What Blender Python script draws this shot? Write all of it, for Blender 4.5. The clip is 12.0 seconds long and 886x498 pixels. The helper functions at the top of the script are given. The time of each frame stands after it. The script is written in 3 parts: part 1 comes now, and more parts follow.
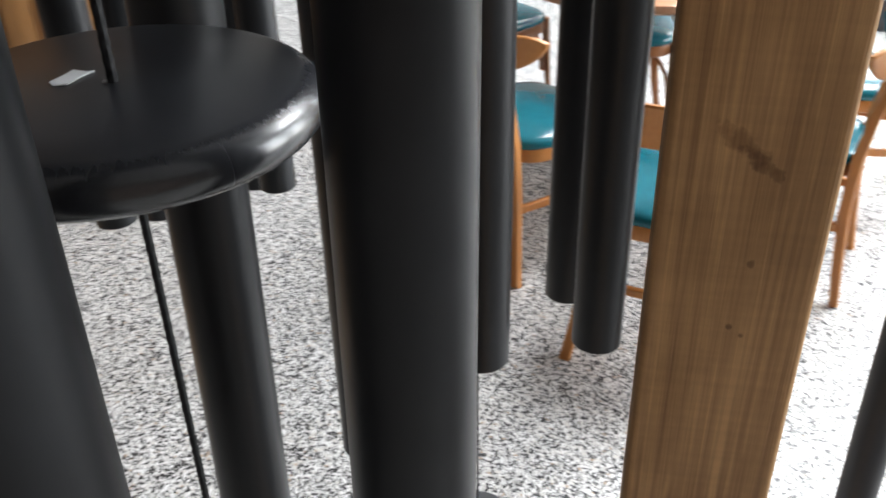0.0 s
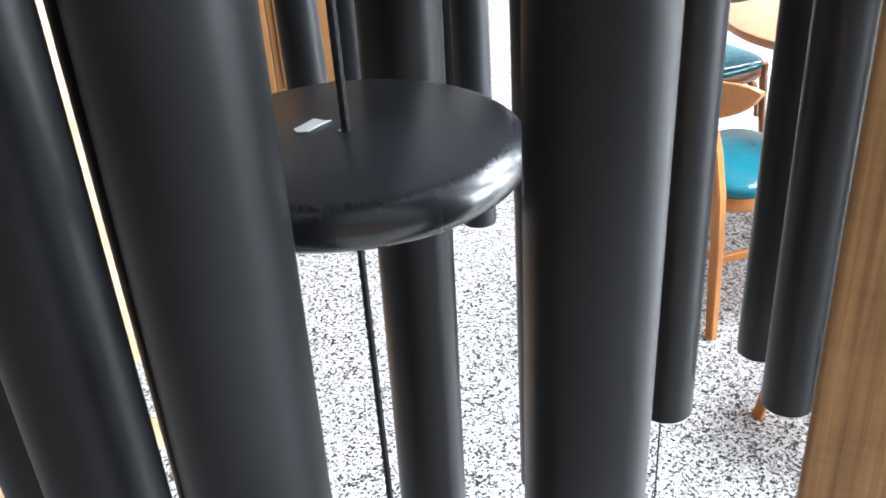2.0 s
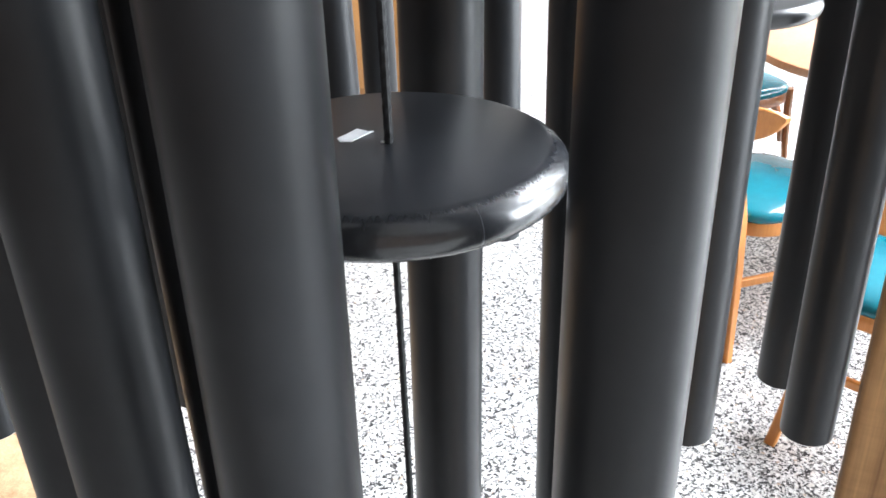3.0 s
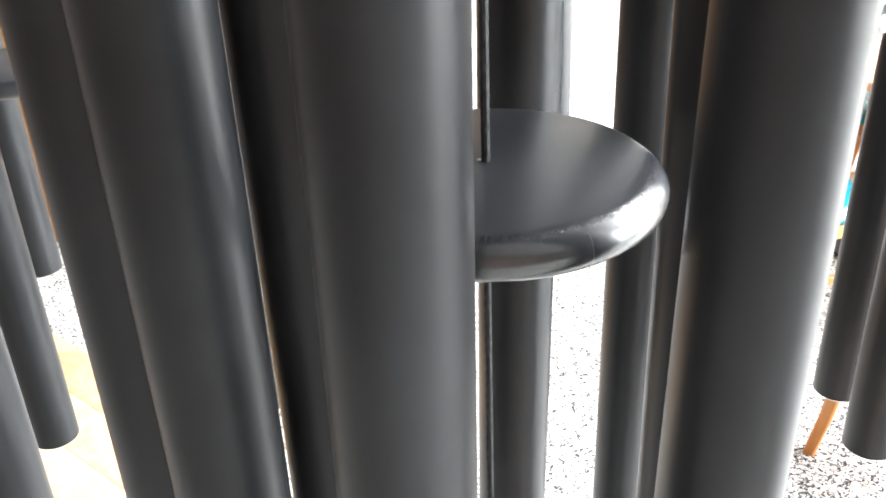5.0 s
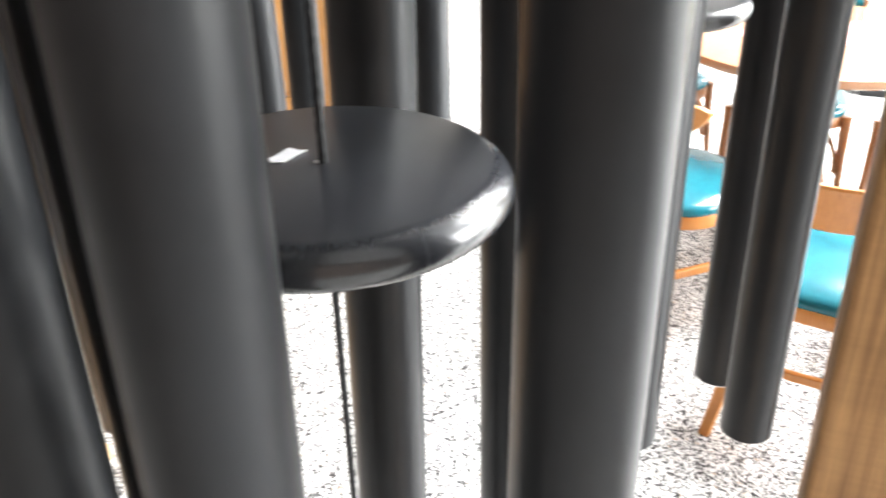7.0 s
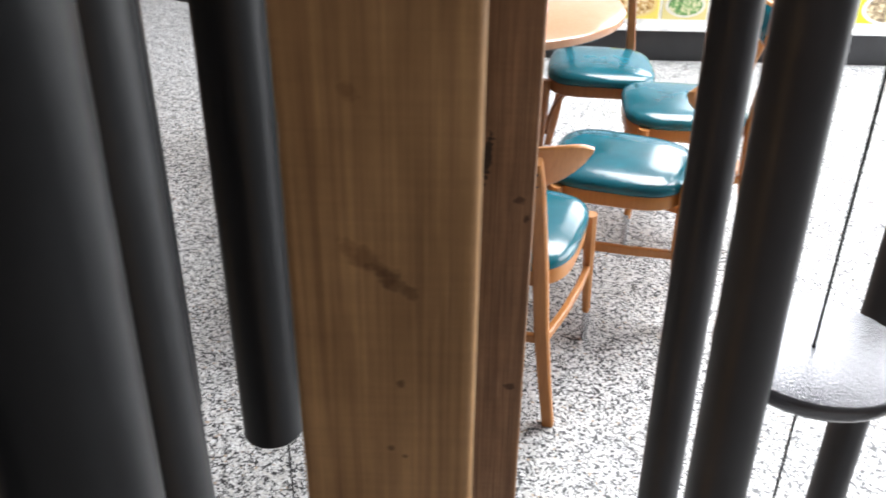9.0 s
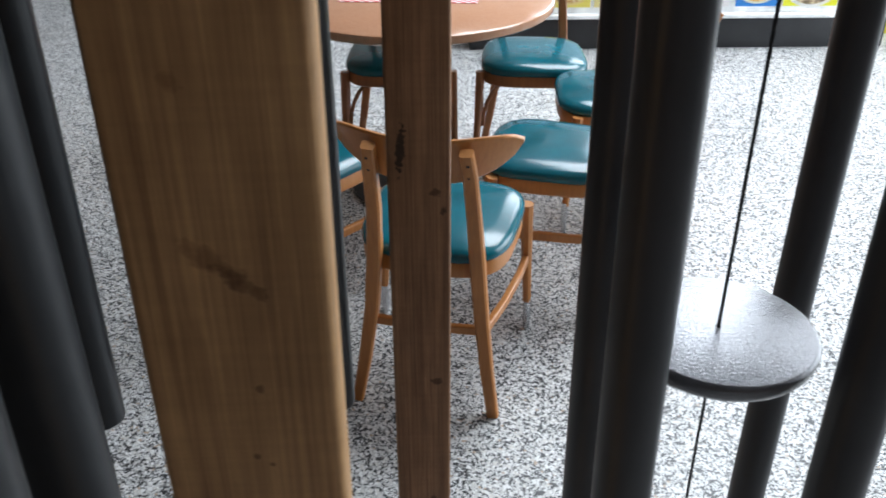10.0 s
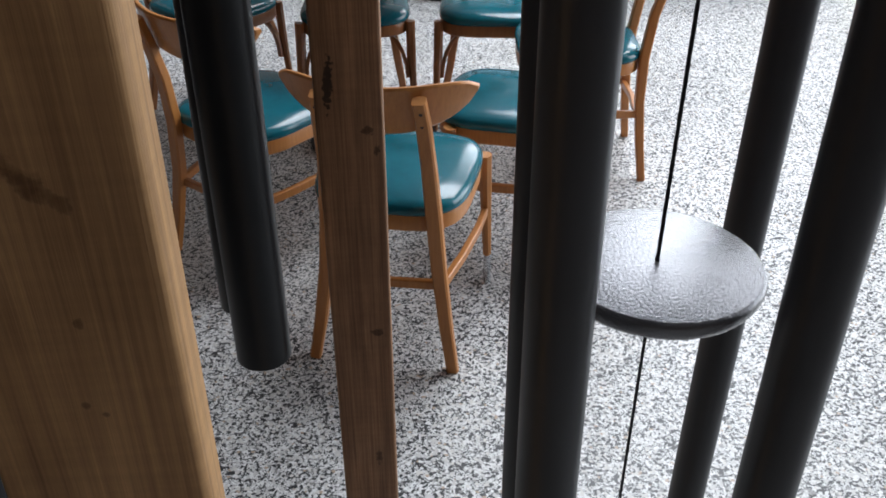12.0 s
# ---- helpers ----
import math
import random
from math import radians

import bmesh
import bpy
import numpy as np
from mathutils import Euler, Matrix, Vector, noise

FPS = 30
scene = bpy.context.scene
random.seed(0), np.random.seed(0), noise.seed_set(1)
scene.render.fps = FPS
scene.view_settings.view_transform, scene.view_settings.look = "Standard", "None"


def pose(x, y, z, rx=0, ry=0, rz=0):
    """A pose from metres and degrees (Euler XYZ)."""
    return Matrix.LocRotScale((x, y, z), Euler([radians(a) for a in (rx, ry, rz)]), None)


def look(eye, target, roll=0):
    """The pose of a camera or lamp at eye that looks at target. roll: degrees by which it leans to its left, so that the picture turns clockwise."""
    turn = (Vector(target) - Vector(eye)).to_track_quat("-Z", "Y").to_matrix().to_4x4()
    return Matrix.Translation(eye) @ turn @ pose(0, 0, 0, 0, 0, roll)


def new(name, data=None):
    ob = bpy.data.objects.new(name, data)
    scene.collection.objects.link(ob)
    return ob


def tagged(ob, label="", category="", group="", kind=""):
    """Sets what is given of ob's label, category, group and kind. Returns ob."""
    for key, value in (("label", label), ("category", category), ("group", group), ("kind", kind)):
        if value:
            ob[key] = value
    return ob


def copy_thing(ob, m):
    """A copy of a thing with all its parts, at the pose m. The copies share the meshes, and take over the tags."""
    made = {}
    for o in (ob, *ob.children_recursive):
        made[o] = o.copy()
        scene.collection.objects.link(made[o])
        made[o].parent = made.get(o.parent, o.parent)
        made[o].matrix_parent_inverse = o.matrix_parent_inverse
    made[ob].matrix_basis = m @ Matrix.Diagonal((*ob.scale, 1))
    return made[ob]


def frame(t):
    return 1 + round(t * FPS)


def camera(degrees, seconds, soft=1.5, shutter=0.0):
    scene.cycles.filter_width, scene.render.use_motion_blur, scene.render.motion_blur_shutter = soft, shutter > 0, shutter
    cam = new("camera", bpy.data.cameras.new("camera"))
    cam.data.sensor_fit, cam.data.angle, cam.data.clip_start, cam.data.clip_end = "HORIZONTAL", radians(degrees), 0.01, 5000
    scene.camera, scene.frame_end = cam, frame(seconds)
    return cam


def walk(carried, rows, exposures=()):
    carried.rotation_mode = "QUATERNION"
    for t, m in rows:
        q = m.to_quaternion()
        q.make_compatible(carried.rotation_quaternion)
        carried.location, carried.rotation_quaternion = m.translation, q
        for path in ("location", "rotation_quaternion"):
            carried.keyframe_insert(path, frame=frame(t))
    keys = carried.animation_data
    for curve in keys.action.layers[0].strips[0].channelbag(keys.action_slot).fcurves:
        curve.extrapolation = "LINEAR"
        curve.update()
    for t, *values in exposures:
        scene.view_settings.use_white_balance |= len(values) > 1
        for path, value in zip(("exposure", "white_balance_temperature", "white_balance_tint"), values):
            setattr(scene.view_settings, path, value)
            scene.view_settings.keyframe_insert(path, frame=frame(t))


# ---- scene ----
# ---- camera and its walk ----
def at(x, y, z, pitch, lean, yaw):
    return pose(x, y, z, 90 + pitch, 0, yaw) @ pose(0, 0, 0, 0, 0, lean)


cam = camera(52.59, 12.0, soft=1.7, shutter=0.6)
PATH = [
    (0.0, at(-0.1094, -0.0617, 1.5545, -31.59, -1.33, 11.07)),
    (0.5, at(-0.0762, -0.0558, 1.5580, -31.11, -1.80, 18.08)),
    (1.0, at(-0.0732, -0.0596, 1.5614, -30.09, -1.24, 21.09)),
    (1.5, at(-0.0823, -0.0827, 1.5762, -29.36, -2.42, 23.62)),
    (2.0, at(-0.0967, -0.0929, 1.5832, -28.90, -3.95, 25.35)),
    (2.5, at(-0.1088, -0.0885, 1.5849, -28.60, -3.19, 25.82)),
    (3.0, at(-0.1089, -0.1024, 1.5883, -28.20, -1.85, 26.27)),
    (5.0, at(-0.1556, -0.1235, 1.5988, -27.88, -2.33, 27.50)),
    (5.5, at(-0.1653, -0.1123, 1.5929, -27.94, -2.85, 28.25)),
    (6.0, at(-0.1709, -0.1181, 1.5899, -27.72, -3.02, 27.82)),
    (6.5, at(-0.1376, -0.1176, 1.5921, -27.30, -2.64, 25.98)),
    (7.0, at(-0.1274, -0.0790, 1.5907, -28.52, -1.32, 21.16)),
    (7.5, at(-0.1023, -0.0590, 1.5847, -28.74, -0.62, 15.65)),
    (7.7, at(-0.0897, -0.0556, 1.5836, -28.76, -0.44, 13.71)),
    (9.3, at(-0.0063, 0.0011, 1.5668, -29.98, 0.48, 0.60)),
    (9.5, at(0.0003, 0.0009, 1.5686, -30.06, 0.17, -0.01)),
    (10.0, at(0.0162, 0.0100, 1.5602, -30.10, -0.02, -1.55)),
    (10.5, at(0.0347, 0.0184, 1.5530, -30.62, 0.97, -3.31)),
    (11.0, at(0.0434, 0.0360, 1.5438, -31.63, 0.53, -3.48)),
    (11.5, at(0.0496, 0.0438, 1.5268, -32.15, 0.20, -3.70)),
    (12.0, at(0.0522, 0.0473, 1.5170, -32.67, 0.19, -3.77)),
]
EXPOSURES = [(0, 0.8, 6800, 11), (0.5, 0.95, 6350, 12), (1, 1.2, 6050, 10), (1.5, 1.45, 6100, 10), (2, 1.78, 6250, 10), (2.5, 1.9, 6380, 10), (3, 2.05, 6450, 10), (5, 2.88, 6850, 10), (5.5, 2.94, 6900, 10.3), (6.2, 2.72, 6850, 10.5), (7, 2.46, 7000, 11), (7.5, 1.9, 7250, 12), (7.7, 1.82, 7300, 12.4), (9.3, 0.2, 6600, 13), (10, -0.2, 6300, 9), (10.6, -0.32, 6220, 9.2), (12, -0.42, 6450, 12)]
walk(cam, PATH, EXPOSURES)

# ---- world and light ----
world = bpy.data.worlds.new("sky")
scene.world = world
world.use_nodes = True
wn = world.node_tree
sky = wn.nodes.new("ShaderNodeTexSky")
sky.sky_type = "NISHITA"
sky.sun_disc = False
sky.sun_elevation, sky.sun_rotation = radians(48), radians(40)
wn.links.new(sky.outputs[0], wn.nodes["Background"].inputs[0])
wn.nodes["Background"].inputs[1].default_value = 0.12


def area_lamp(name, m, w, h, power, color):
    d = bpy.data.lights.new(name, "AREA")
    d.shape, d.size, d.size_y, d.energy, d.color = "RECTANGLE", w, h, power, color
    ob = new(name, d)
    ob.matrix_world = m
    return ob


# daylight in the window openings and the skylight
area_lamp("window_daylight_far", look((3.65, 8.55, 2.85), (3.65, 0, 2.2)), 3.0, 2.5, 215, (0.87, 0.94, 1.0))
area_lamp("window_daylight_side", look((5.58, 3.6, 2.25), (0, 3.6, 2.25)), 5.2, 3.4, 390, (0.87, 0.94, 1.0))
area_lamp("skylight_daylight", pose(2.3, 4.9, 4.22), 3.2, 3.4, 500, (0.87, 0.94, 1.0))


# ---- materials ----
def mat(name, color=(0.5, 0.5, 0.5), rough=0.5, metal=0.0, spec=0.5):
    m = bpy.data.materials.new(name)
    m.use_nodes = True
    b = m.node_tree.nodes["Principled BSDF"]
    b.inputs["Base Color"].default_value = (*color, 1)
    b.inputs["Roughness"].default_value = rough
    b.inputs["Metallic"].default_value = metal
    b.inputs["Specular IOR Level"].default_value = spec
    return m, m.node_tree, b


def node(nt, kind, **inputs):
    n = nt.nodes.new(kind)
    for k, v in inputs.items():
        n.inputs[k.replace("_", " ")].default_value = v
    return n


def ramp(nt, src, stops, step=False):
    r = nt.nodes.new("ShaderNodeValToRGB")
    r.color_ramp.interpolation = "CONSTANT" if step else "LINEAR"
    els = r.color_ramp.elements
    while len(els) < len(stops):
        els.new(0.5)
    for e, (p, c) in zip(els, stops):
        e.position, e.color = p, (*c, 1)
    nt.links.new(src, r.inputs[0])
    return r.outputs[0]


def coords(nt, scale=(1, 1, 1), space="Object"):
    tc = nt.nodes.new("ShaderNodeTexCoord")
    mp = nt.nodes.new("ShaderNodeMapping")
    mp.inputs["Scale"].default_value = scale
    nt.links.new(tc.outputs[space], mp.inputs[0])
    return mp.outputs[0]


def noise_tex(nt, vec, scale, detail=4.0, rough=0.6):
    n = node(nt, "ShaderNodeTexNoise", Scale=scale, Detail=detail, Roughness=rough)
    nt.links.new(vec, n.inputs["Vector"])
    return n.outputs["Fac"]


def mix(nt, fac, a, b, mode="MIX"):
    n = nt.nodes.new("ShaderNodeMix")
    n.data_type, n.blend_type = "RGBA", mode
    if isinstance(fac, float):
        n.inputs[0].default_value = fac
    else:
        nt.links.new(fac, n.inputs[0])
    for i, v in ((6, a), (7, b)):
        if isinstance(v, tuple):
            n.inputs[i].default_value = (*v, 1)
        else:
            nt.links.new(v, n.inputs[i])
    return n.outputs[2]


def bump(nt, b, height, strength, dist):
    n = nt.nodes.new("ShaderNodeBump")
    n.inputs["Strength"].default_value, n.inputs["Distance"].default_value = strength, dist
    nt.links.new(height, n.inputs["Height"])
    nt.links.new(n.outputs[0], b.inputs["Normal"])


def rough_vary(nt, b, fac, lo, hi):
    n = nt.nodes.new("ShaderNodeMapRange")
    n.inputs["To Min"].default_value, n.inputs["To Max"].default_value = lo, hi
    nt.links.new(fac, n.inputs["Value"])
    nt.links.new(n.outputs[0], b.inputs["Roughness"])


def terrazzo():
    m, nt, b = mat("terrazzo", rough=0.3)
    v = coords(nt)
    wob = node(nt, "ShaderNodeTexNoise", Scale=160.0, Detail=2.0)
    nt.links.new(v, wob.inputs["Vector"])
    add = nt.nodes.new("ShaderNodeMixRGB")
    add.blend_type = "ADD"
    add.inputs[0].default_value = 0.0045
    nt.links.new(v, add.inputs[1])
    nt.links.new(wob.outputs["Color"], add.inputs[2])
    cells = []
    for s in (148.0, 300.0):
        vo = node(nt, "ShaderNodeTexVoronoi", Scale=s)
        nt.links.new(add.outputs[0], vo.inputs["Vector"])
        sep = nt.nodes.new("ShaderNodeSeparateColor")
        nt.links.new(vo.outputs["Color"], sep.inputs[0])
        cells.append((sep, vo))
    big = ramp(nt, cells[0][0].outputs[0], [(0, (0.015, 0.015, 0.017)), (0.26, (0.05, 0.05, 0.052)), (0.33, (0.24, 0.235, 0.23)), (0.42, (0.55, 0.54, 0.53)), (0.66, (0.74, 0.74, 0.74)), (0.86, (0.62, 0.60, 0.57)), (0.975, (0.42, 0.32, 0.24))], True)
    small = ramp(nt, cells[1][0].outputs[0], [(0, (0.017, 0.017, 0.019)), (0.30, (0.09, 0.09, 0.09)), (0.38, (0.56, 0.56, 0.56)), (0.7, (0.75, 0.75, 0.75))], True)
    which = ramp(nt, cells[0][0].outputs[1], [(0, (0, 0, 0)), (0.55, (1, 1, 1))], True)
    col = mix(nt, which, big, small)
    soil = ramp(nt, noise_tex(nt, v, 1.3, 5.0), [(0.35, (0.86, 0.85, 0.83)), (0.65, (1, 1, 1))])
    nt.links.new(mix(nt, 1.0, col, soil, "MULTIPLY"), b.inputs["Base Color"])
    rough_vary(nt, b, noise_tex(nt, v, 6.0), 0.32, 0.5)
    return m


def swirl(nt, flow, x, z, w, h):
    """Grain that bows round a knot at x, z over a reach of w by h."""
    tc = nt.nodes.new("ShaderNodeTexCoord")
    mp = nt.nodes.new("ShaderNodeMapping")
    mp.vector_type = "TEXTURE"
    mp.inputs["Location"].default_value = (x, 0, z)
    mp.inputs["Scale"].default_value = (w, 1.0, h)
    nt.links.new(tc.outputs["Object"], mp.inputs[0])
    flat = nt.nodes.new("ShaderNodeVectorMath")
    flat.operation = "MULTIPLY"
    flat.inputs[1].default_value = (1, 0, 1)
    nt.links.new(mp.outputs[0], flat.inputs[0])
    dot = nt.nodes.new("ShaderNodeVectorMath")
    dot.operation = "DOT_PRODUCT"
    nt.links.new(flat.outputs[0], dot.inputs[0])
    nt.links.new(flat.outputs[0], dot.inputs[1])
    fall = nt.nodes.new("ShaderNodeMapRange")
    fall.interpolation_type = "SMOOTHERSTEP"
    fall.inputs["From Max"].default_value = 2.2
    fall.inputs["To Min"].default_value, fall.inputs["To Max"].default_value = -0.28 * w, 0.0
    nt.links.new(dot.outputs["Value"], fall.inputs["Value"])
    scl = nt.nodes.new("ShaderNodeVectorMath")
    scl.operation = "SCALE"
    nt.links.new(flat.outputs[0], scl.inputs[0])
    nt.links.new(fall.outputs[0], scl.inputs["Scale"])
    only_x = nt.nodes.new("ShaderNodeVectorMath")
    only_x.operation = "MULTIPLY"
    only_x.inputs[1].default_value = (1, 0, 0)
    nt.links.new(scl.outputs[0], only_x.inputs[0])
    add = nt.nodes.new("ShaderNodeVectorMath")
    nt.links.new(flow, add.inputs[0])
    nt.links.new(only_x.outputs[0], add.inputs[1])
    return add.outputs[0]


def timber(name, light, dark, spots=(), streak=0.5, rough=0.62):
    """Sawn softwood, grain along the object's z. spots: knots as x, z, half width, half height, turn in degrees, darkness."""
    m, nt, b = mat(name, rough=rough)
    v = coords(nt, (1, 1, 0.03))
    warp = node(nt, "ShaderNodeTexNoise", Scale=9.0, Detail=2.0)
    nt.links.new(coords(nt, (1, 1, 0.4)), warp.inputs["Vector"])
    wv = nt.nodes.new("ShaderNodeMixRGB")
    wv.blend_type = "ADD"
    wv.inputs[0].default_value = 0.011
    nt.links.new(v, wv.inputs[1])
    nt.links.new(warp.outputs["Color"], wv.inputs[2])
    flow = wv.outputs[0]
    for x, z, hw, hh, turn, depth in spots:
        if hw >= 0.0045 and depth > 0.25:
            flow = swirl(nt, flow, x, z, max(hw * 1.5, 0.013), max(hh * 2.2, 0.026))
    rings = noise_tex(nt, flow, 150.0, 2.0, 0.45)
    fibre = noise_tex(nt, coords(nt, (1, 1, 0.012)), 520.0, 3.0)
    base = ramp(nt, rings, [(0.33, dark), (0.5, tuple((a_ + b_) / 2 for a_, b_ in zip(light, dark))), (0.62, light)])
    col = mix(nt, streak, base, ramp(nt, fibre, [(0.3, dark), (0.68, tuple(min(1, c * 1.1) for c in light))]))
    blot = ramp(nt, noise_tex(nt, coords(nt, (1, 1, 0.4)), 24.0, 5.0), [(0.34, (0.66, 0.62, 0.58)), (0.58, (1, 1, 1))])
    col = mix(nt, 0.75, col, mix(nt, 1.0, col, blot, "MULTIPLY"))
    rag = node(nt, "ShaderNodeTexNoise", Scale=210.0, Detail=5.0)
    nt.links.new(coords(nt), rag.inputs["Vector"])
    for x, z, hw, hh, turn, depth in spots:
        tc = nt.nodes.new("ShaderNodeTexCoord")
        mp = nt.nodes.new("ShaderNodeMapping")
        mp.vector_type = "TEXTURE"
        mp.inputs["Location"].default_value = (x, 0, z)
        mp.inputs["Rotation"].default_value = (0, radians(turn), 0)
        mp.inputs["Scale"].default_value = (hw * 2, 1.0, hh * 2)
        nt.links.new(tc.outputs["Object"], mp.inputs[0])
        flat = nt.nodes.new("ShaderNodeVectorMath")
        flat.operation = "MULTIPLY"
        flat.inputs[1].default_value = (1, 0, 1)
        nt.links.new(mp.outputs[0], flat.inputs[0])
        ln = nt.nodes.new("ShaderNodeVectorMath")
        ln.operation = "LENGTH"
        nt.links.new(flat.outputs[0], ln.inputs[0])
        ad = nt.nodes.new("ShaderNodeMath")
        ad.operation = "MULTIPLY_ADD"
        ragged = 0.15 if depth > 0.85 else 1.0
        ad.inputs[1].default_value = ragged
        nt.links.new(rag.outputs["Fac"], ad.inputs[0])
        nt.links.new(ln.outputs["Value"], ad.inputs[2])
        k = 1 - depth
        col = mix(nt, 1.0, col, ramp(nt, ad.outputs[0], [(0.5 * ragged + 0.22, (k * 0.8, k * 0.72, k * 0.64)), (0.5 * ragged + 0.4, (k, k * 0.96, k * 0.92)), (0.5 * ragged + 0.58, (1, 1, 1))]), "MULTIPLY")
    saw = noise_tex(nt, coords(nt, (0.05, 0.05, 1)), 230.0, 2.0)
    col = mix(nt, 0.35, col, mix(nt, 1.0, col, ramp(nt, saw, [(0.35, (0.80, 0.79, 0.78)), (0.6, (1, 1, 1))]), "MULTIPLY"))
    nt.links.new(col, b.inputs["Base Color"])
    bump(nt, b, fibre, 0.4, 0.0012)
    return m


def varnished(name, light, dark, rough=0.32):
    m, nt, b = mat(name, rough=rough)
    f = noise_tex(nt, coords(nt, (1, 1, 0.06)), 120.0, 5.0)
    g = noise_tex(nt, coords(nt), 7.0)
    col = mix(nt, 0.35, ramp(nt, f, [(0.3, dark), (0.7, light)]), ramp(nt, g, [(0.3, dark), (0.7, light)]))
    nt.links.new(col, b.inputs["Base Color"])
    rough_vary(nt, b, g, rough - 0.06, rough + 0.1)
    return m


def coated(name, color, rough, grain, strength, depth=0.0004, vary=0.12):
    m, nt, b = mat(name, color, rough)
    v = coords(nt)
    f = noise_tex(nt, v, grain, 3.0)
    g = noise_tex(nt, v, 9.0, 5.0)
    nt.links.new(ramp(nt, g, [(0.3, tuple(c * 0.8 for c in color)), (0.7, tuple(c * 1.25 for c in color))]), b.inputs["Base Color"])
    rough_vary(nt, b, g, rough - vary / 2, rough + vary / 2)
    if strength:
        bump(nt, b, f, strength, depth)
    return m


M_TERRAZZO = terrazzo()
M_POST = timber("weathered_post_timber", (0.77, 0.450, 0.197), (0.41, 0.211, 0.085), [(-0.006, 1.405, 0.015, 0.005, 36, 0.2), (0.003, 1.397, 0.012, 0.0036, 36, 0.32), (0.006, 1.351, 0.0022, 0.0022, 0, 0.38), (-0.010, 1.468, 0.004, 0.0035, 20, 0.16), (0.002, 1.318, 0.0016, 0.0016, 0, 0.38), (0.007, 1.314, 0.0014, 0.0014, 0, 0.38), (-0.004, 1.20, 0.005, 0.008, 0, 0.4), (0.012, 1.05, 0.006, 0.006, 0, 0.4)])
M_THIN = timber("brown_stained_timber", (0.52, 0.285, 0.148), (0.21, 0.100, 0.047), [(-0.0188, 1.192, 0.0047, 0.028, 5, 0.82), (0.0163, 1.143, 0.0065, 0.005, 15, 0.5), (0.025, 1.121, 0.003, 0.007, 0, 0.6), (0.0164, 0.895, 0.0065, 0.0055, 20, 0.5), (0.012, 0.70, 0.004, 0.012, 0, 0.5), (0.004, 0.42, 0.006, 0.006, 0, 0.5)], 0.6)
M_PALE = timber("pale_pine", (0.62, 0.42, 0.25), (0.47, 0.29, 0.155), [(0.0, 1.1, 0.006, 0.006, 0, 0.6), (0.3, 0.2, 0.02, 0.02, 0, 0.5)])
M_BEECH = varnished("honey_beech", (0.53, 0.220, 0.058), (0.39, 0.145, 0.035))
# honey beech again, with the far chairs' shade put into the colour
M_BEECH_SHADED = varnished("shaded_honey_beech", (0.36, 0.145, 0.048), (0.23, 0.085, 0.028))
M_DOORWOOD = varnished("oak_panelling", (0.26, 0.122, 0.035), (0.18, 0.078, 0.022))
M_VINYL = coated("teal_vinyl", (0.003, 0.100, 0.135), 0.17, 260.0, 0.08, vary=0.06)
M_TUBE = coated("charcoal_tube_coating", (0.0165, 0.0175, 0.0195), 0.37, 900.0, 0.05)
M_TUBE.node_tree.nodes["Principled BSDF"].inputs["Specular IOR Level"].default_value = 0.30
M_TUBE2 = coated("black_tube_coating", (0.034, 0.035, 0.040), 0.36, 900.0, 0.05)
def brushed_disc():
    """Satin black paint, with brush marks across the rounded rim."""
    m, nt, b = mat("black_brushed_paint", (0.020, 0.0215, 0.026), 0.3, 0.0, 1.0)
    v = coords(nt)
    way = nt.nodes.new("ShaderNodeVectorMath")
    way.operation = "MULTIPLY"
    way.inputs[1].default_value = (1, 1, 0)
    nt.links.new(v, way.inputs[0])
    unit = nt.nodes.new("ShaderNodeVectorMath")
    unit.operation = "NORMALIZE"
    nt.links.new(way.outputs[0], unit.inputs[0])
    n = node(nt, "ShaderNodeTexNoise", Scale=34.0, Detail=3.0)
    nt.links.new(unit.outputs[0], n.inputs["Vector"])
    flat = nt.nodes.new("ShaderNodeVectorMath")
    flat.operation = "MULTIPLY"
    flat.inputs[1].default_value = (1, 1, 0)
    nt.links.new(v, flat.inputs[0])
    ln = nt.nodes.new("ShaderNodeVectorMath")
    ln.operation = "LENGTH"
    nt.links.new(flat.outputs[0], ln.inputs[0])
    rim = nt.nodes.new("ShaderNodeMapRange")
    rim.inputs["From Min"].default_value, rim.inputs["From Max"].default_value = 0.098, 0.113
    nt.links.new(ln.outputs["Value"], rim.inputs["Value"])
    mul = nt.nodes.new("ShaderNodeMath")
    mul.operation = "MULTIPLY"
    nt.links.new(n.outputs["Fac"], mul.inputs[0])
    nt.links.new(rim.outputs[0], mul.inputs[1])
    rough_vary(nt, b, mul.outputs[0], 0.31, 0.19)
    bump(nt, b, mul.outputs[0], 0.06, 0.0006)
    return m


M_DISC = brushed_disc()
M_DISC_HAMMER = coated("hammered_black_paint", (0.145, 0.145, 0.155), 0.12, 460.0, 0.70, 0.0008)
M_DISC_HAMMER.node_tree.nodes["Principled BSDF"].inputs["Specular IOR Level"].default_value = 1.0
M_DISC_HAMMER.node_tree.nodes["Principled BSDF"].inputs["Metallic"].default_value = 0.4
M_CORD = coated("black_braided_cord", (0.008, 0.008, 0.009), 0.75, 700.0, 0.5)
M_ALU = coated("bare_aluminium", (0.75, 0.74, 0.72), 0.3, 500.0, 0.05)
M_ALU.node_tree.nodes["Principled BSDF"].inputs["Metallic"].default_value = 1.0
M_CHROME, _, _ = mat("chrome", (0.62, 0.62, 0.63), 0.25, 1.0)
M_PAPER = coated("white_paper", (0.88, 0.89, 0.90), 0.7, 300.0, 0.1)
M_TABLE = varnished("table_laminate", (0.50, 0.26, 0.15), (0.42, 0.20, 0.11), 0.12)
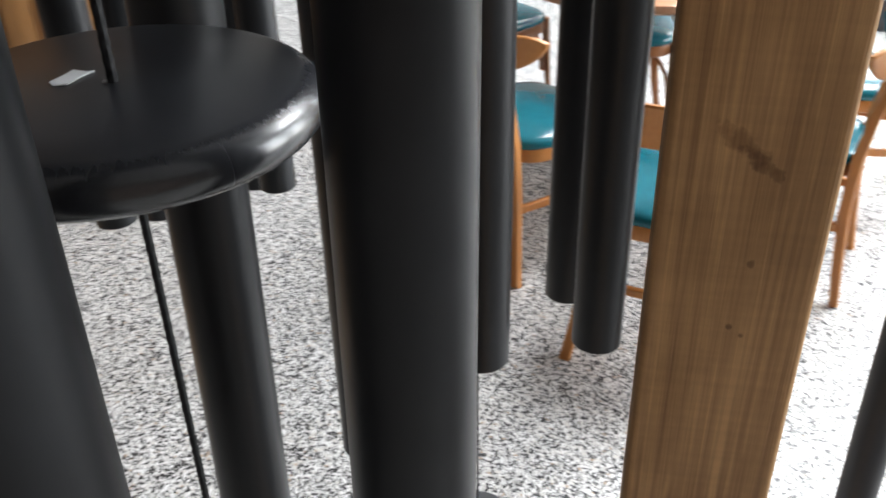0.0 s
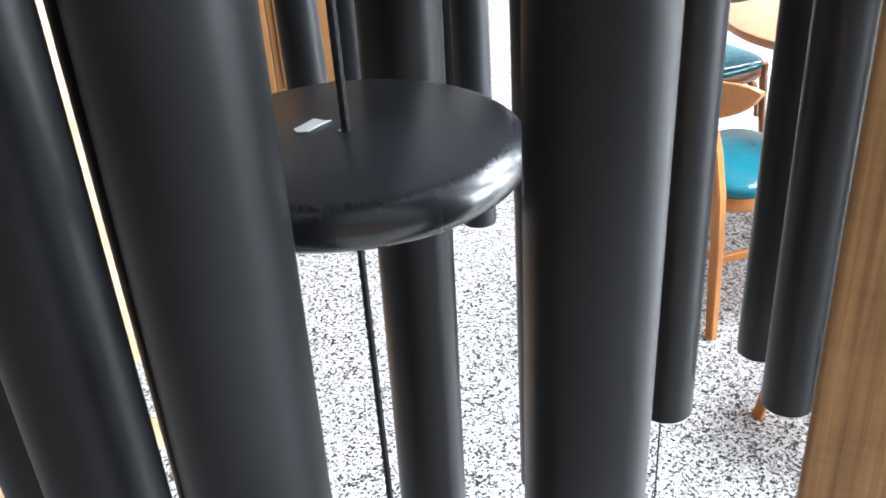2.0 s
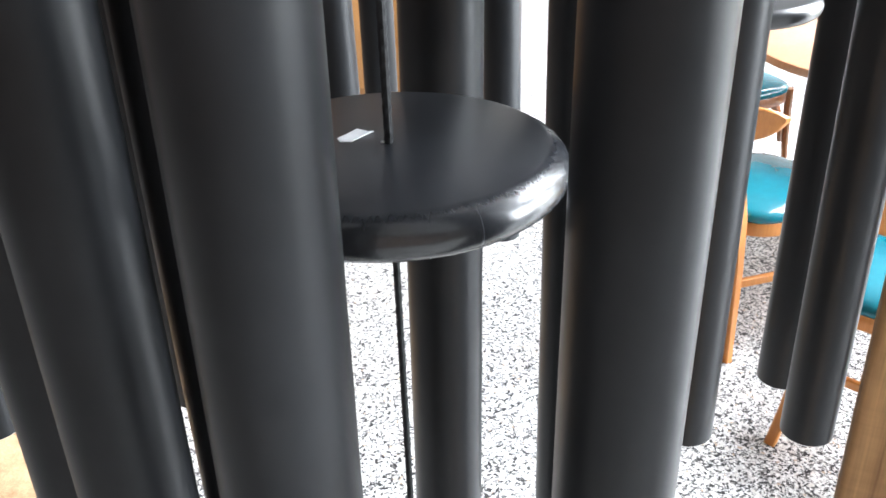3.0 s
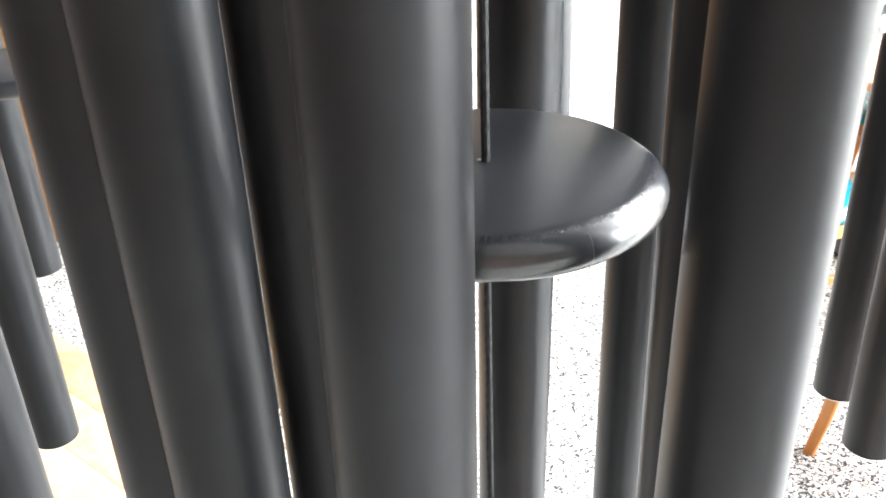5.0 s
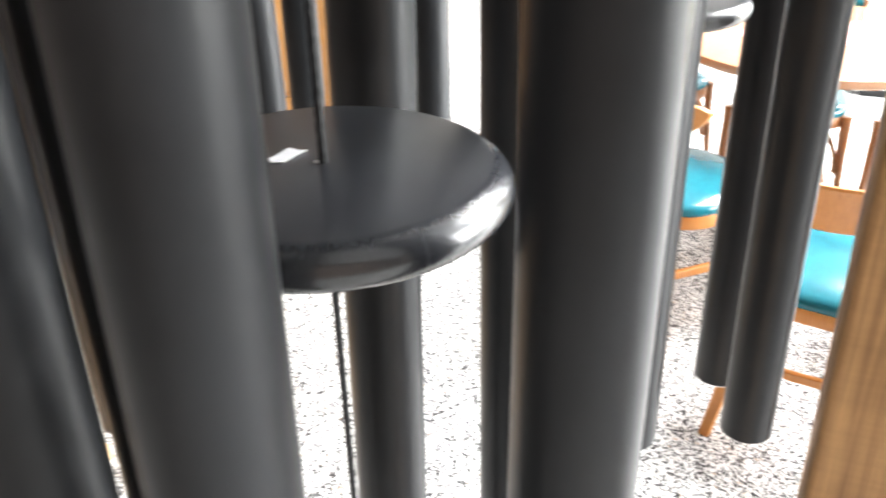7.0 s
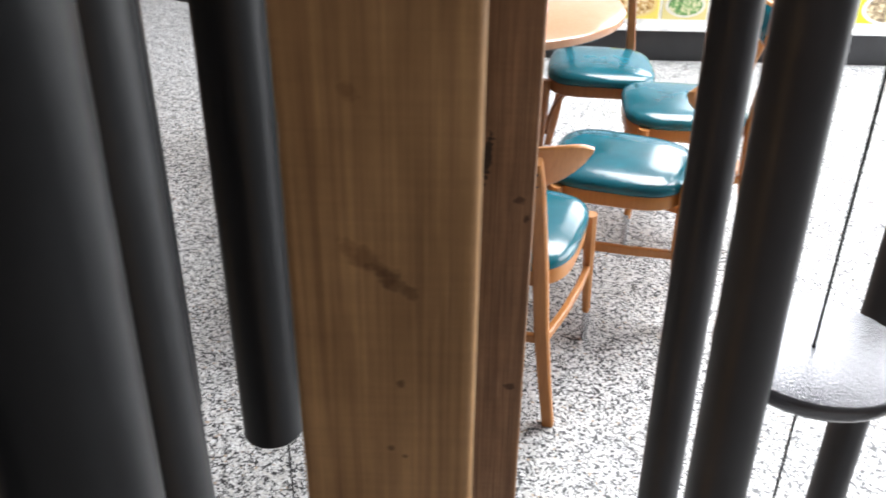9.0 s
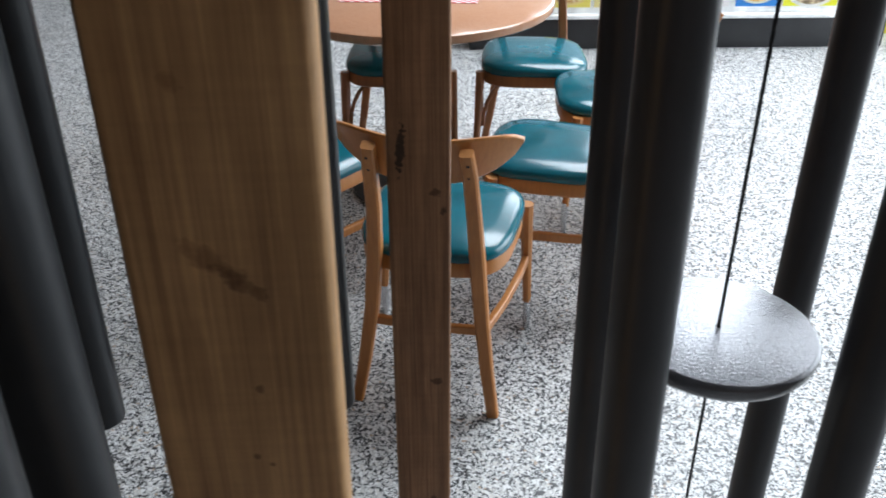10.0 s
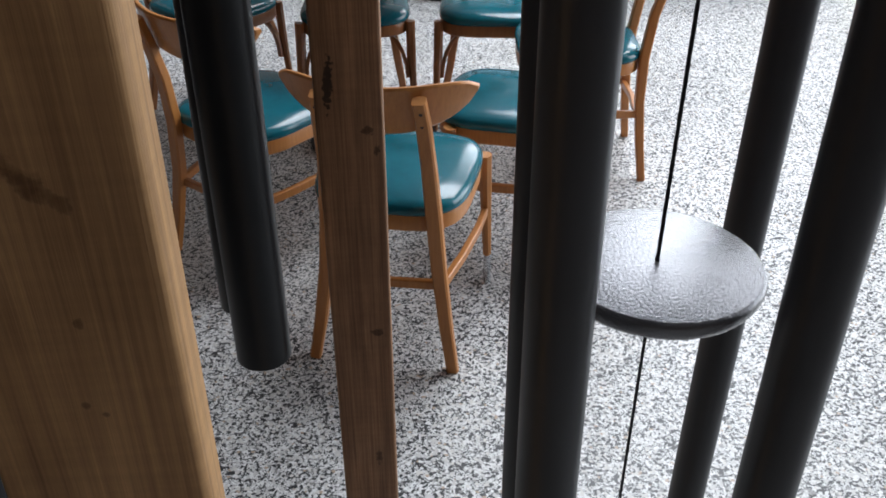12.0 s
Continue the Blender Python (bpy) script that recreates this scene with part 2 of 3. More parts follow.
M_KICK = coated("black_plinth", (0.018, 0.018, 0.02), 0.4, 200.0, 0.1)
M_WHITE = coated("white_laminate", (0.84, 0.84, 0.83), 0.4, 100.0, 0.05)
M_WALL = coated("painted_plaster", (0.30, 0.28, 0.26), 0.8, 90.0, 0.2)
M_DARKWALL = coated("brown_painted_plaster", (0.13, 0.10, 0.085), 0.8, 90.0, 0.2)
M_BRICK = coated("red_brown_facing", (0.20, 0.075, 0.05), 0.7, 90.0, 0.5, 0.002)
M_CEIL = coated("ceiling_grey", (0.32, 0.32, 0.32), 0.85, 90.0, 0.1)
M_IRON = coated("black_cast_iron", (0.02, 0.02, 0.021), 0.5, 150.0, 0.3)


# ---- mesh helpers ----
def finish(name, bm, material, smooth=True):
    me = bpy.data.meshes.new(name)
    bmesh.ops.recalc_face_normals(bm, faces=bm.faces)
    bm.to_mesh(me)
    bm.free()
    me.materials.append(material)
    if smooth:
        for p in me.polygons:
            p.use_smooth = True
        me.set_sharp_from_angle(angle=radians(38))
    return me


def part(name, bm, material, parent, label="", smooth=True):
    ob = new(name, finish(name, bm, material, smooth))
    ob.parent = parent
    if label:
        ob["label"] = label
    return ob


def thing(name, m, label, category, group="", kind=""):
    ob = new(name)
    ob.empty_display_size = 0.1
    ob.matrix_world = m
    return tagged(ob, label, category, group, kind)


def solid(name, bm, material, label, category, group="", kind="", smooth=True):
    return tagged(new(name, finish(name, bm, material, smooth)), label, category, group, kind)


def box(x0, y0, z0, x1, y1, z1, bevel=0.0, seg=2, bm=None):
    bm = bm or bmesh.new()
    r = bmesh.ops.create_cube(bm, size=1, matrix=Matrix.LocRotScale(((x0 + x1) / 2, (y0 + y1) / 2, (z0 + z1) / 2), None, (x1 - x0, y1 - y0, z1 - z0)))
    if bevel:
        es = list({e for v in r["verts"] for e in v.link_edges})
        bmesh.ops.bevel(bm, geom=es, offset=bevel, segments=seg, profile=0.5, affect="EDGES")
    return bm


def lathe(profile, seg=40, bm=None, close=False):
    """Profile of (r, z) turned about z."""
    bm = bm or bmesh.new()
    rings = []
    for r, z in profile:
        if r < 1e-6:
            rings.append([bm.verts.new((0, 0, z))])
        else:
            rings.append([bm.verts.new((r * math.cos(2 * math.pi * i / seg), r * math.sin(2 * math.pi * i / seg), z)) for i in range(seg)])
    pairs = list(zip(rings, rings[1:])) + ([(rings[-1], rings[0])] if close else [])
    for a, b in pairs:
        for i in range(seg):
            j = (i + 1) % seg
            q = [a[i % len(a)], a[j % len(a)], b[j % len(b)], b[i % len(b)]]
            f = list(dict.fromkeys(q))
            if len(f) > 2:
                bm.faces.new(f)
    return bm


def sweep(points, w, d, bm=None, round_=0.3, taper=None):
    """A bar of rounded-rectangle section (w across x-ish, d the other way) along points."""
    bm = bm or bmesh.new()
    pts = [Vector(p) for p in points]
    rings = []
    n = len(pts)
    for i, p in enumerate(pts):
        t = (pts[min(i + 1, n - 1)] - pts[max(i - 1, 0)]).normalized()
        side = t.cross(Vector((0, 1, 0))) if abs(t.y) < 0.9 else t.cross(Vector((0, 0, 1)))
        side.normalize()
        up = side.cross(t).normalized()
        k = taper[i] if taper else 1.0
        hw, hd = w * k / 2, d * k / 2
        c = min(hw, hd) * round_
        sec = [(hw - c, hd), (hw, hd - c), (hw, -hd + c), (hw - c, -hd), (-hw + c, -hd), (-hw, -hd + c), (-hw, hd - c), (-hw + c, hd)]
        rings.append([bm.verts.new(p + side * a + up * b) for a, b in sec])
    for a, b in zip(rings, rings[1:]):
        for i in range(8):
            bm.faces.new((a[i], a[(i + 1) % 8], b[(i + 1) % 8], b[i]))
    bm.faces.new(rings[0])
    bm.faces.new(rings[-1])
    return bm


def rope(a, b, r, seg=8, twist=0.0):
    a, b = Vector(a), Vector(b)
    n = max(2, int((b - a).length / 0.0016)) if twist else 2
    bm = bmesh.new()
    rings = []
    t = (b - a).normalized()
    s = t.orthogonal().normalized()
    u = t.cross(s)
    for i in range(n + 1):
        p = a.lerp(b, i / n)
        ring = []
        for k in range(seg):
            ang = 2 * math.pi * k / seg
            rr = r * (1 + twist * math.sin(2 * ang + i))
            ring.append(bm.verts.new(p + (s * math.cos(ang) + u * math.sin(ang)) * rr))
        rings.append(ring)
    for x, y in zip(rings, rings[1:]):
        for k in range(seg):
            bm.faces.new((x[k], x[(k + 1) % seg], y[(k + 1) % seg], y[k]))
    bm.faces.new(rings[0])
    bm.faces.new(rings[-1])
    return bm


# ---- the setting ----
# walls and ceiling are an added, unseen shell; dark sides cut bounced light
X0, X1, Y0, Y1, H = -4.6, 5.6, -3.2, 8.6, 4.2
solid("floor", box(X0 - 0.3, Y0 - 0.3, -0.12, X1 + 0.3, Y1 + 0.3, 0), M_TERRAZZO, "grey and white speckled terrazzo floor, polished", "floor", kind="structure", smooth=False)
wall = box(X0, Y1, 0, X1, Y1 + 0.25, 1.5)
box(X0, Y1, H - 0.1, X1, Y1 + 0.25, H, bm=wall)
box(X0, Y1, 1.5, 2.1, Y1 + 0.25, H - 0.1, bm=wall)
box(5.2, Y1, 1.5, X1, Y1 + 0.25, H - 0.1, bm=wall)
solid("wall_north", wall, M_WALL, "plain wall out of view with a long window, added to close the room", "wall", kind="structure", smooth=False)
solid("wall_south", box(X0, Y0 - 0.25, 0, X1, Y0, H), M_DARKWALL, "dark brown wall out of view, added to close the room and cut bounced light", "wall", kind="structure", smooth=False)
solid("wall_west", box(X0 - 0.25, Y0 - 0.25, 0, X0, Y1 + 0.25, H), M_DARKWALL, "dark brown wall out of view, added to close the room and cut bounced light", "wall", kind="structure", smooth=False)
wall = box(X1, Y0 - 0.25, 0, X1 + 0.25, Y1 + 0.25, 0.5)
box(X1, Y0 - 0.25, 4.0, X1 + 0.25, Y1 + 0.25, H, bm=wall)
box(X1, Y0 - 0.25, 0.5, X1 + 0.25, 0.95, 4.0, bm=wall)
box(X1, 6.25, 0.5, X1 + 0.25, Y1 + 0.25, 4.0, bm=wall)
solid("wall_east", wall, M_WALL, "plain wall out of view with a wide window, added to close the room", "wall", kind="structure", smooth=False)
ceil = box(X0, Y0, H, 0.6, Y1, H + 0.2)
box(4.0, Y0, H, X1, Y1, H + 0.2, bm=ceil)
box(0.6, Y0, H, 4.0, 3.1, H + 0.2, bm=ceil)
box(0.6, 6.7, H, 4.0, Y1, H + 0.2, bm=ceil)
solid("ceiling", ceil, M_CEIL, "grey ceiling out of view with a skylight opening, added to close the room", "ceiling", kind="structure", smooth=False)


# ---- timber stand of the wind chimes ----
def timber_post(name, x0, y0, x1, y1, z0, z1, material, label, lean=(0.0, 0.0)):
    cx, cy = (x0 + x1) / 2, (y0 + y1) / 2
    ob = solid(name, box(x0 - cx, y0 - cy, 0, x1 - cx, y1 - cy, z1 - z0, 0.004, 3), material, label, "post")
    ob.matrix_world = pose(cx - 1.2 * lean[0], cy - 1.2 * lean[1], z0, -math.degrees(lean[1]), math.degrees(lean[0]), 0)
    return ob


timber_post("timber_post", -0.0845, 0.2692, -0.0149, 0.2932, 0.0, 2.42, M_POST, "flat weathered timber upright with feathery knots, standing on the floor", (-0.0012, 0.0080))
timber_post("timber_post", -0.0191, 0.8459, 0.0472, 0.8914, 0.0, 2.42, M_THIN, "narrow brown-stained timber upright with dark knots", (-0.0019, -0.0004))
timber_post("timber_post", -1.985, 1.54, -1.94, 1.585, 0.0, 2.42, M_PALE, "pale pine upright beside the wooden platform")


# ---- wind chimes ----
def wind_chime(label, centre, disc_z, disc_r, disc_h, tubes, tube_r, top, coat, disc_mat, edge=0.6, sticker=False, cord_r=0.0022, sail=0.6):
    cx, cy = centre
    base = thing("wind_chime", pose(cx, cy, 0), label, "wind chime", "wind chimes on the stand")
    ring = max(math.hypot(x - cx, y - cy) for x, y, *_ in tubes)
    hub = lathe([(0, top), (ring + 0.03, top), (ring + 0.036, top + 0.006), (ring + 0.036, top + 0.02), (ring + 0.03, top + 0.026), (0, top + 0.026)], 48)
    part("top_plate", hub, disc_mat, base)
    part("hanging_cord", rope((0, 0, top + 0.02), (0, 0, 2.42), 0.004), M_CORD, base)
    wall_t = 0.0028
    for x, y, zb, *lean in tubes:
        px, py = x - cx, y - cy
        zt = top - 0.09
        prof = [(tube_r, zb + 0.0012), (tube_r, zt - 0.001), (tube_r - 0.001, zt), (tube_r - wall_t, zt), (tube_r - wall_t, zb + 0.0012)]
        t = part("tube", lathe(prof, 48), coat, base)
        t.location = (px, py, 0)
        if lean:
            t.location = (px - 1.2 * lean[0], py - 1.2 * lean[1], 0)
            t.rotation_euler = (-lean[1], lean[0], 0)
        lip = lathe([(tube_r, zb + 0.0012), (tube_r - 0.0006, zb), (tube_r - wall_t, zb), (tube_r - wall_t, zb + 0.0012)], 48, close=True)
        part("cut_edge", lip, M_ALU, t, "bare aluminium cut edge")
        part("cord", rope((0, -tube_r, zt - 0.012), (0, -tube_r, top + 0.004), 0.0012), M_CORD, t)
    e = disc_h * edge
    prof = [(0, disc_z)]
    for i in range(9):
        a = math.pi / 2 * (0.25 + 0.75 * i / 8)
        prof.append((disc_r - e * 1.5 + e * 1.5 * math.sin(a), disc_z - e + e * math.cos(a) / math.cos(math.pi / 8)))
    for i in range(1, 7):
        a = math.pi / 2 * i / 6
        k = disc_h - e
        prof.append((disc_r - k + k * math.cos(a), disc_z - e - k * math.sin(a)))
    prof.append((0, disc_z - disc_h))
    d = part("striker_disc", lathe(prof, 72), disc_mat, base, "black round striker disc")
    if sticker:
        bm = bmesh.new()
        rim = [(-0.0105, -0.006), (-0.007, -0.0105), (0.0005, -0.0100), (0.0055, -0.0015), (0.0110, 0.0052), (0.0065, 0.0048), (-0.0015, 0.0080), (-0.0062, -0.0005)]
        top_f = bm.faces.new([bm.verts.new((x, y * 1.3, 0.0006)) for x, y in rim])
        bmesh.ops.extrude_face_region(bm, geom=[top_f])
        bm.verts.ensure_lookup_table()
        for v in list(bm.verts)[8:]:
            v.co.z -= 0.0006
        s = part("sticker", bm, M_PAPER, d, "torn white paper sticker")
        s.location = (sticker[0] - cx, sticker[1] - cy, disc_z + 0.0004)
        s.rotation_euler = (0, 0, radians(sticker[2]))
        fray = lathe([(0, 0), (0.0013, 0), (0.0016, 0.0006), (0.0008, 0.0014), (0, 0.0016)], 10)
        part("cord_end", fray, M_PAPER, d, "white frayed cord end").location = (-0.0036, -0.0018, disc_z)
    else:
        knot = lathe([(0, -0.001), (0.0014, 0), (0.0018, 0.0012), (0.0013, 0.0024), (0, 0.0028)], 10)
        part("cord_knot", knot, M_CORD, d).location = (0, 0, disc_z)
    part("centre_cord", rope((0, 0, disc_z - 0.01), (0, 0, top), cord_r, 8, 0.06), M_CORD, base)
    if not sail:
        return base
    part("sail_cord", rope((0, 0, sail), (0, 0, disc_z - 0.01), cord_r * 0.9, 8, 0.06), M_CORD, base)
    weight = lathe([(0, sail - 0.03), (0.05, sail - 0.03), (0.055, sail - 0.025), (0.055, sail - 0.005), (0.05, sail), (0, sail)], 40)
    part("sail", weight, disc_mat, base)
    return base


CHIME_A = [(-0.201, 0.304, 0.550, 0.0090, 0.0051), (-0.339, 0.177, 0.620, 0.0077, 0.0040), (-0.489, 0.207, 0.690, 0.0016, 0.0011), (-0.452, 0.276, 0.760), (-0.439, 0.570, 0.500, 0.0103, 0.0071), (-0.261, 0.524, 0.600, -0.0059, -0.0015), (-0.563, 0.228, 0.640)]
wind_chime("large wind chime with black tubes and a round-edged black disc", (-0.379, 0.371), 1.376, 0.1175, 0.0295, CHIME_A, 0.0362, 2.2, M_TUBE, M_DISC, 0.55, (-0.4057, 0.374, 17), 0.0030, 0.45)
CHIME_B = [(0.160, 0.619, 0.350, -0.0095, 0.0022), (0.136, 0.409, 0.420, -0.0102, 0.0023), (0.355, 0.688, 0.450, 0.0042, -0.0008), (0.279, 0.424, 0.400, -0.0015, 0.0015)]
wind_chime("slim black wind chime with a hammered black disc", (0.2145, 0.4996), 1.213, 0.0662, 0.0175, CHIME_B, 0.018, 2.2, M_TUBE2, M_DISC_HAMMER, 0.2, False, 0.0013, 0.35)
CHIME_C = [(-0.220, 0.711, 0.934, -0.0002, -0.0010), (-0.097, 0.842, 0.873, -0.0036, -0.0008), (-0.139, 0.994, 0.837, 0.0033, -0.0010), (-0.302, 1.017, 0.811, 0.0001, 0.0000), (-0.368, 0.737, 0.758), (-0.404, 0.922, 0.785)]
wind_chime("wind chime with charcoal tubes of stepped lengths", (-0.248, 0.8715), 1.377, 0.09, 0.02, CHIME_C, 0.0303, 2.2, M_TUBE, M_DISC, 0.5, False, 0.0015, 0.5)
CHIME_E = [(-0.630, 1.186, 0.870, -0.0021, -0.0010), (-0.800, 0.971, 0.911, -0.0100, -0.0075), (-0.715, 1.30, 0.81), (-0.89, 1.25, 0.76)]
wind_chime("wind chime with short charcoal tubes", (-0.755, 1.13), 1.42, 0.075, 0.02, CHIME_E, 0.0298, 2.2, M_TUBE, M_DISC, 0.5, False, 0.0015, 0)
CHIME_D = [(-0.806, 0.593, 0.887, 0.0002, 0.0001), (-1.344, 0.729, 0.901, 0.0004, 0.0006), (-1.103, 0.506, 0.802, 0.0003, 0.0004), (-0.854, 0.282, 0.600, 0.0012, 0.0019)]
wind_chime("wind chime with blue-black tubes and a black disc", (-1.15, 0.63), 1.295, 0.095, 0.022, CHIME_D, 0.0305, 2.2, M_TUBE, M_DISC, 0.5, False, 0.0015, 0)

# overhead rails that carry the chimes
def overhead_rail(x0, y0, x1, y1):
    length = math.hypot(x1 - x0, y1 - y0)
    bm = box(-0.03, -0.035, 0, 0.03, 0.035, length, 0.003)
    ob = solid("overhead_rail", bm, M_POST, "timber rail on the posts carrying the wind chimes", "beam")
    ob.matrix_world = Matrix.Translation((x0, y0, 2.455)) @ pose(0, 0, 0, 0, 90, math.degrees(math.atan2(y1 - y0, x1 - x0)))


overhead_rail(-0.05, 0.28, -1.3, 0.68)
overhead_rail(-0.05, 0.28, 0.40, 0.66)
overhead_rail(0.02, 0.87, -0.5, 0.88)
overhead_rail(-0.5, 0.88, -0.80, 1.16)
overhead_rail(-0.80, 1.16, -1.96, 1.56)


# ---- dining chairs ----
def dining_chair(m, wood, label, braced=False):
    base = thing("dining_chair", m, label, "chair", "chairs round the table")
    bw, fw, dp = 0.183, 0.205, 0.375          # half widths at back and front, depth
    for s in (-1, 1):
        pts = [(s * bw, -0.03, 0), (s * (bw - 0.020), -0.014, 0.12), (s * (bw - 0.041), 0.002, 0.28), (s * (bw - 0.054), 0.002, 0.44), (s * (bw - 0.062), -0.017, 0.58), (s * (bw - 0.067), -0.052, 0.70), (s * (bw - 0.072), -0.078, 0.765)]
        part("back_leg", sweep(pts, 0.034, 0.030, taper=[0.85, 0.95, 1.05, 1.1, 1.0, 0.95, 0.9]), wood, base)
        part("foot_glide", lathe([(0, 0), (0.011, 0), (0.011, 0.006), (0, 0.006)], 12), M_IRON, base).location = (s * bw, -0.03, -0.0005)
        leg = part("front_leg", sweep([(s * (fw + 0.012), dp + 0.01, 0.10), (s * (fw + 0.006), dp - 0.002, 0.25), (s * fw, dp - 0.012, 0.43)], 0.032, 0.032, round_=0.6, taper=[0.7, 0.9, 1.1]), wood, base)
        if braced:
            part("leg_end", sweep([(s * (fw + 0.015), dp + 0.013, 0), (s * (fw + 0.012), dp + 0.01, 0.102)], 0.0225, 0.0225, round_=0.6), wood, leg)
        else:
            part("ferrule", lathe([(0, 0), (0.010, 0), (0.0115, 0.10), (0.0115, 0.115), (0, 0.115)], 16), M_CHROME, leg, "grey metal ferrule").location = (s * (fw + 0.013), dp + 0.011, 0)
        if braced:
            arc = [(s * (fw - 0.012 - 0.10 * (1 - math.cos(a))), dp - 0.01 - 0.03 * (1 - math.cos(a)), 0.21 + 0.175 * math.sin(a)) for a in (0, 0.3, 0.6, 0.9, 1.2, math.pi / 2)]
            part("corner_brace", sweep(arc, 0.014, 0.020), wood, base)
            arc = [(s * (fw - 0.004), dp - 0.02 - 0.11 * (1 - math.cos(a)), 0.21 + 0.175 * math.sin(a)) for a in (0, 0.3, 0.6, 0.9, 1.2, math.pi / 2)]
            part("corner_brace", sweep(arc, 0.020, 0.014), wood, base)
        else:
            st = [(s * (bw - 0.034), 0.012, 0.240), (s * (bw - 0.004), 0.14, 0.244), (s * (bw + 0.018), 0.27, 0.25), (s * (fw + 0.004), dp - 0.01, 0.255)]
            part("side_stretcher", sweep(st, 0.018, 0.026), wood, base)
    if not braced:
        part("back_stretcher", sweep([(-bw + 0.03, 0.010, 0.24), (0, 0.0, 0.24), (bw - 0.03, 0.010, 0.24)], 0.024, 0.018), wood, base)
    # seat frame: a curved rail band round the seat
    out = []
    n = 48
    for i in range(n):
        a = 2 * math.pi * i / n
        c, s_ = math.cos(a), math.sin(a)
        k = 0.55
        px = math.copysign(abs(c) ** k, c)
        py = math.copysign(abs(s_) ** k, s_)
        y = 0.215 + 0.215 * py
        out.append((px * (0.195 + 0.022 * (y / 0.43)), y))
    bm = bmesh.new()
    lv = []
    for z, g in ((0.385, 0.94), (0.39, 0.965), (0.425, 0.965), (0.43, 0.95)):
        lv.append([bm.verts.new((x * g, 0.215 + (y - 0.215) * g, z)) for x, y in out])
    for a, b in zip(lv, lv[1:]):
        for i in range(n):
            bm.faces.new((a[i], a[(i + 1) % n], b[(i + 1) % n], b[i]))
    bm.faces.new(lv[0])
    bm.faces.new(lv[-1])
    part("seat_frame", bm, wood, base)
    bm = bmesh.new()
    lv = []
    for z, g in ((0.428, 0.955), (0.436, 0.985), (0.448, 0.985), (0.458, 0.955), (0.466, 0.88), (0.473, 0.7), (0.478, 0.4)):
        lv.append([bm.verts.new((x * g, 0.215 + (y - 0.215) * g, z)) for x, y in out])
    tip = bm.verts.new((0, 0.215, 0.48))
    for a, b in zip(lv, lv[1:]):
        for i in range(n):
            bm.faces.new((a[i], a[(i + 1) % n], b[(i + 1) % n], b[i]))
    for i in range(n):
        bm.faces.new((lv[-1][i], lv[-1][(i + 1) % n], tip))
    bm.faces.new(lv[0])
    part("seat_pad", bm, M_VINYL, base, "padded teal vinyl seat")
    # curved backrest with rounded ends
    bm = bmesh.new()
    cols = 24
    grid = []
    for i in range(cols + 1):
        u = -1 + 2 * i / cols
        top_z, low_z = 0.785 + 0.012 * u * u, 0.662 + 0.070 * abs(u) ** 2.6
        half = (top_z - low_z) / 2 * max(0.02, 1 - abs(u) ** 7) ** 0.5
        zc = (top_z + low_z) / 2
        y = -0.064 + 0.075 * u * u
        x = 0.225 * u
        ring = []
        for f, th in ((-1, -0.004), (-0.9, -0.009), (0.9, -0.009), (1, -0.004), (1, 0.004), (0.9, 0.009), (-0.9, 0.009), (-1, 0.004)):
            ring.append(bm.verts.new((x, y + th - 0.022 * (f * half) / 0.062 * 0.9 + 0.012, zc + f * half)))
        grid.append(ring)
    for a, b in zip(grid, grid[1:]):
        for i in range(8):
            bm.faces.new((a[i], a[(i + 1) % 8], b[(i + 1) % 8], b[i]))
    bm.faces.new(grid[0])
    bm.faces.new(grid[-1])
    rest = part("backrest", bm, wood, base)
    # padded front of the backrest
    bm = bmesh.new()
    grid = []
    for i in range(cols + 1):
        u = -0.93 + 1.86 * i / cols
        top_z, low_z = 0.777 + 0.012 * u * u, 0.670 + 0.070 * abs(u) ** 2.6
        half = (top_z - low_z) / 2 * max(0.02, 1 - abs(u / 0.95) ** 7) ** 0.5
        zc = (top_z + low_z) / 2
        y = -0.064 + 0.075 * u * u
        ring = []
        for f, th in ((-1, 0.008), (-0.85, 0.016), (-0.4, 0.021), (0.4, 0.021), (0.85, 0.016), (1, 0.008)):
            ring.append(bm.verts.new((0.225 * u, y + th - 0.022 * (f * half) / 0.062 * 0.9 + 0.0125, zc + f * half)))
        grid.append(ring)
    for a, b in zip(grid, grid[1:]):
        for i in range(6):
            bm.faces.new((a[i], a[(i + 1) % 6], b[(i + 1) % 6], b[i]))
    bm.faces.new(grid[0])
    bm.faces.new(grid[-1])
    part("back_pad", bm, M_VINYL, rest, "padded teal vinyl back")
    for s in (-1, 1):
        for z in (0.70, 0.735):
            sc = lathe([(0, -0.002), (0.0042, -0.002), (0.0042, 0.001), (0, 0.001)], 12)
            ob = part("screw", sc, M_IRON, rest)
            ob.matrix_world = pose(0, 0, 0)
            ob.matrix_local = pose(s * (bw - 0.0675), -0.0665 - (z - 0.70) * 0.4, z, 90)
    return base


def chair_pose(ax, ay, bx, by):
    """Pose from the left and right back feet."""
    ang = math.degrees(math.atan2(by - ay, bx - ax))
    m = pose((ax + bx) / 2, (ay + by) / 2, 0, 0, 0, ang)
    return m @ pose(0, 0.03, 0)


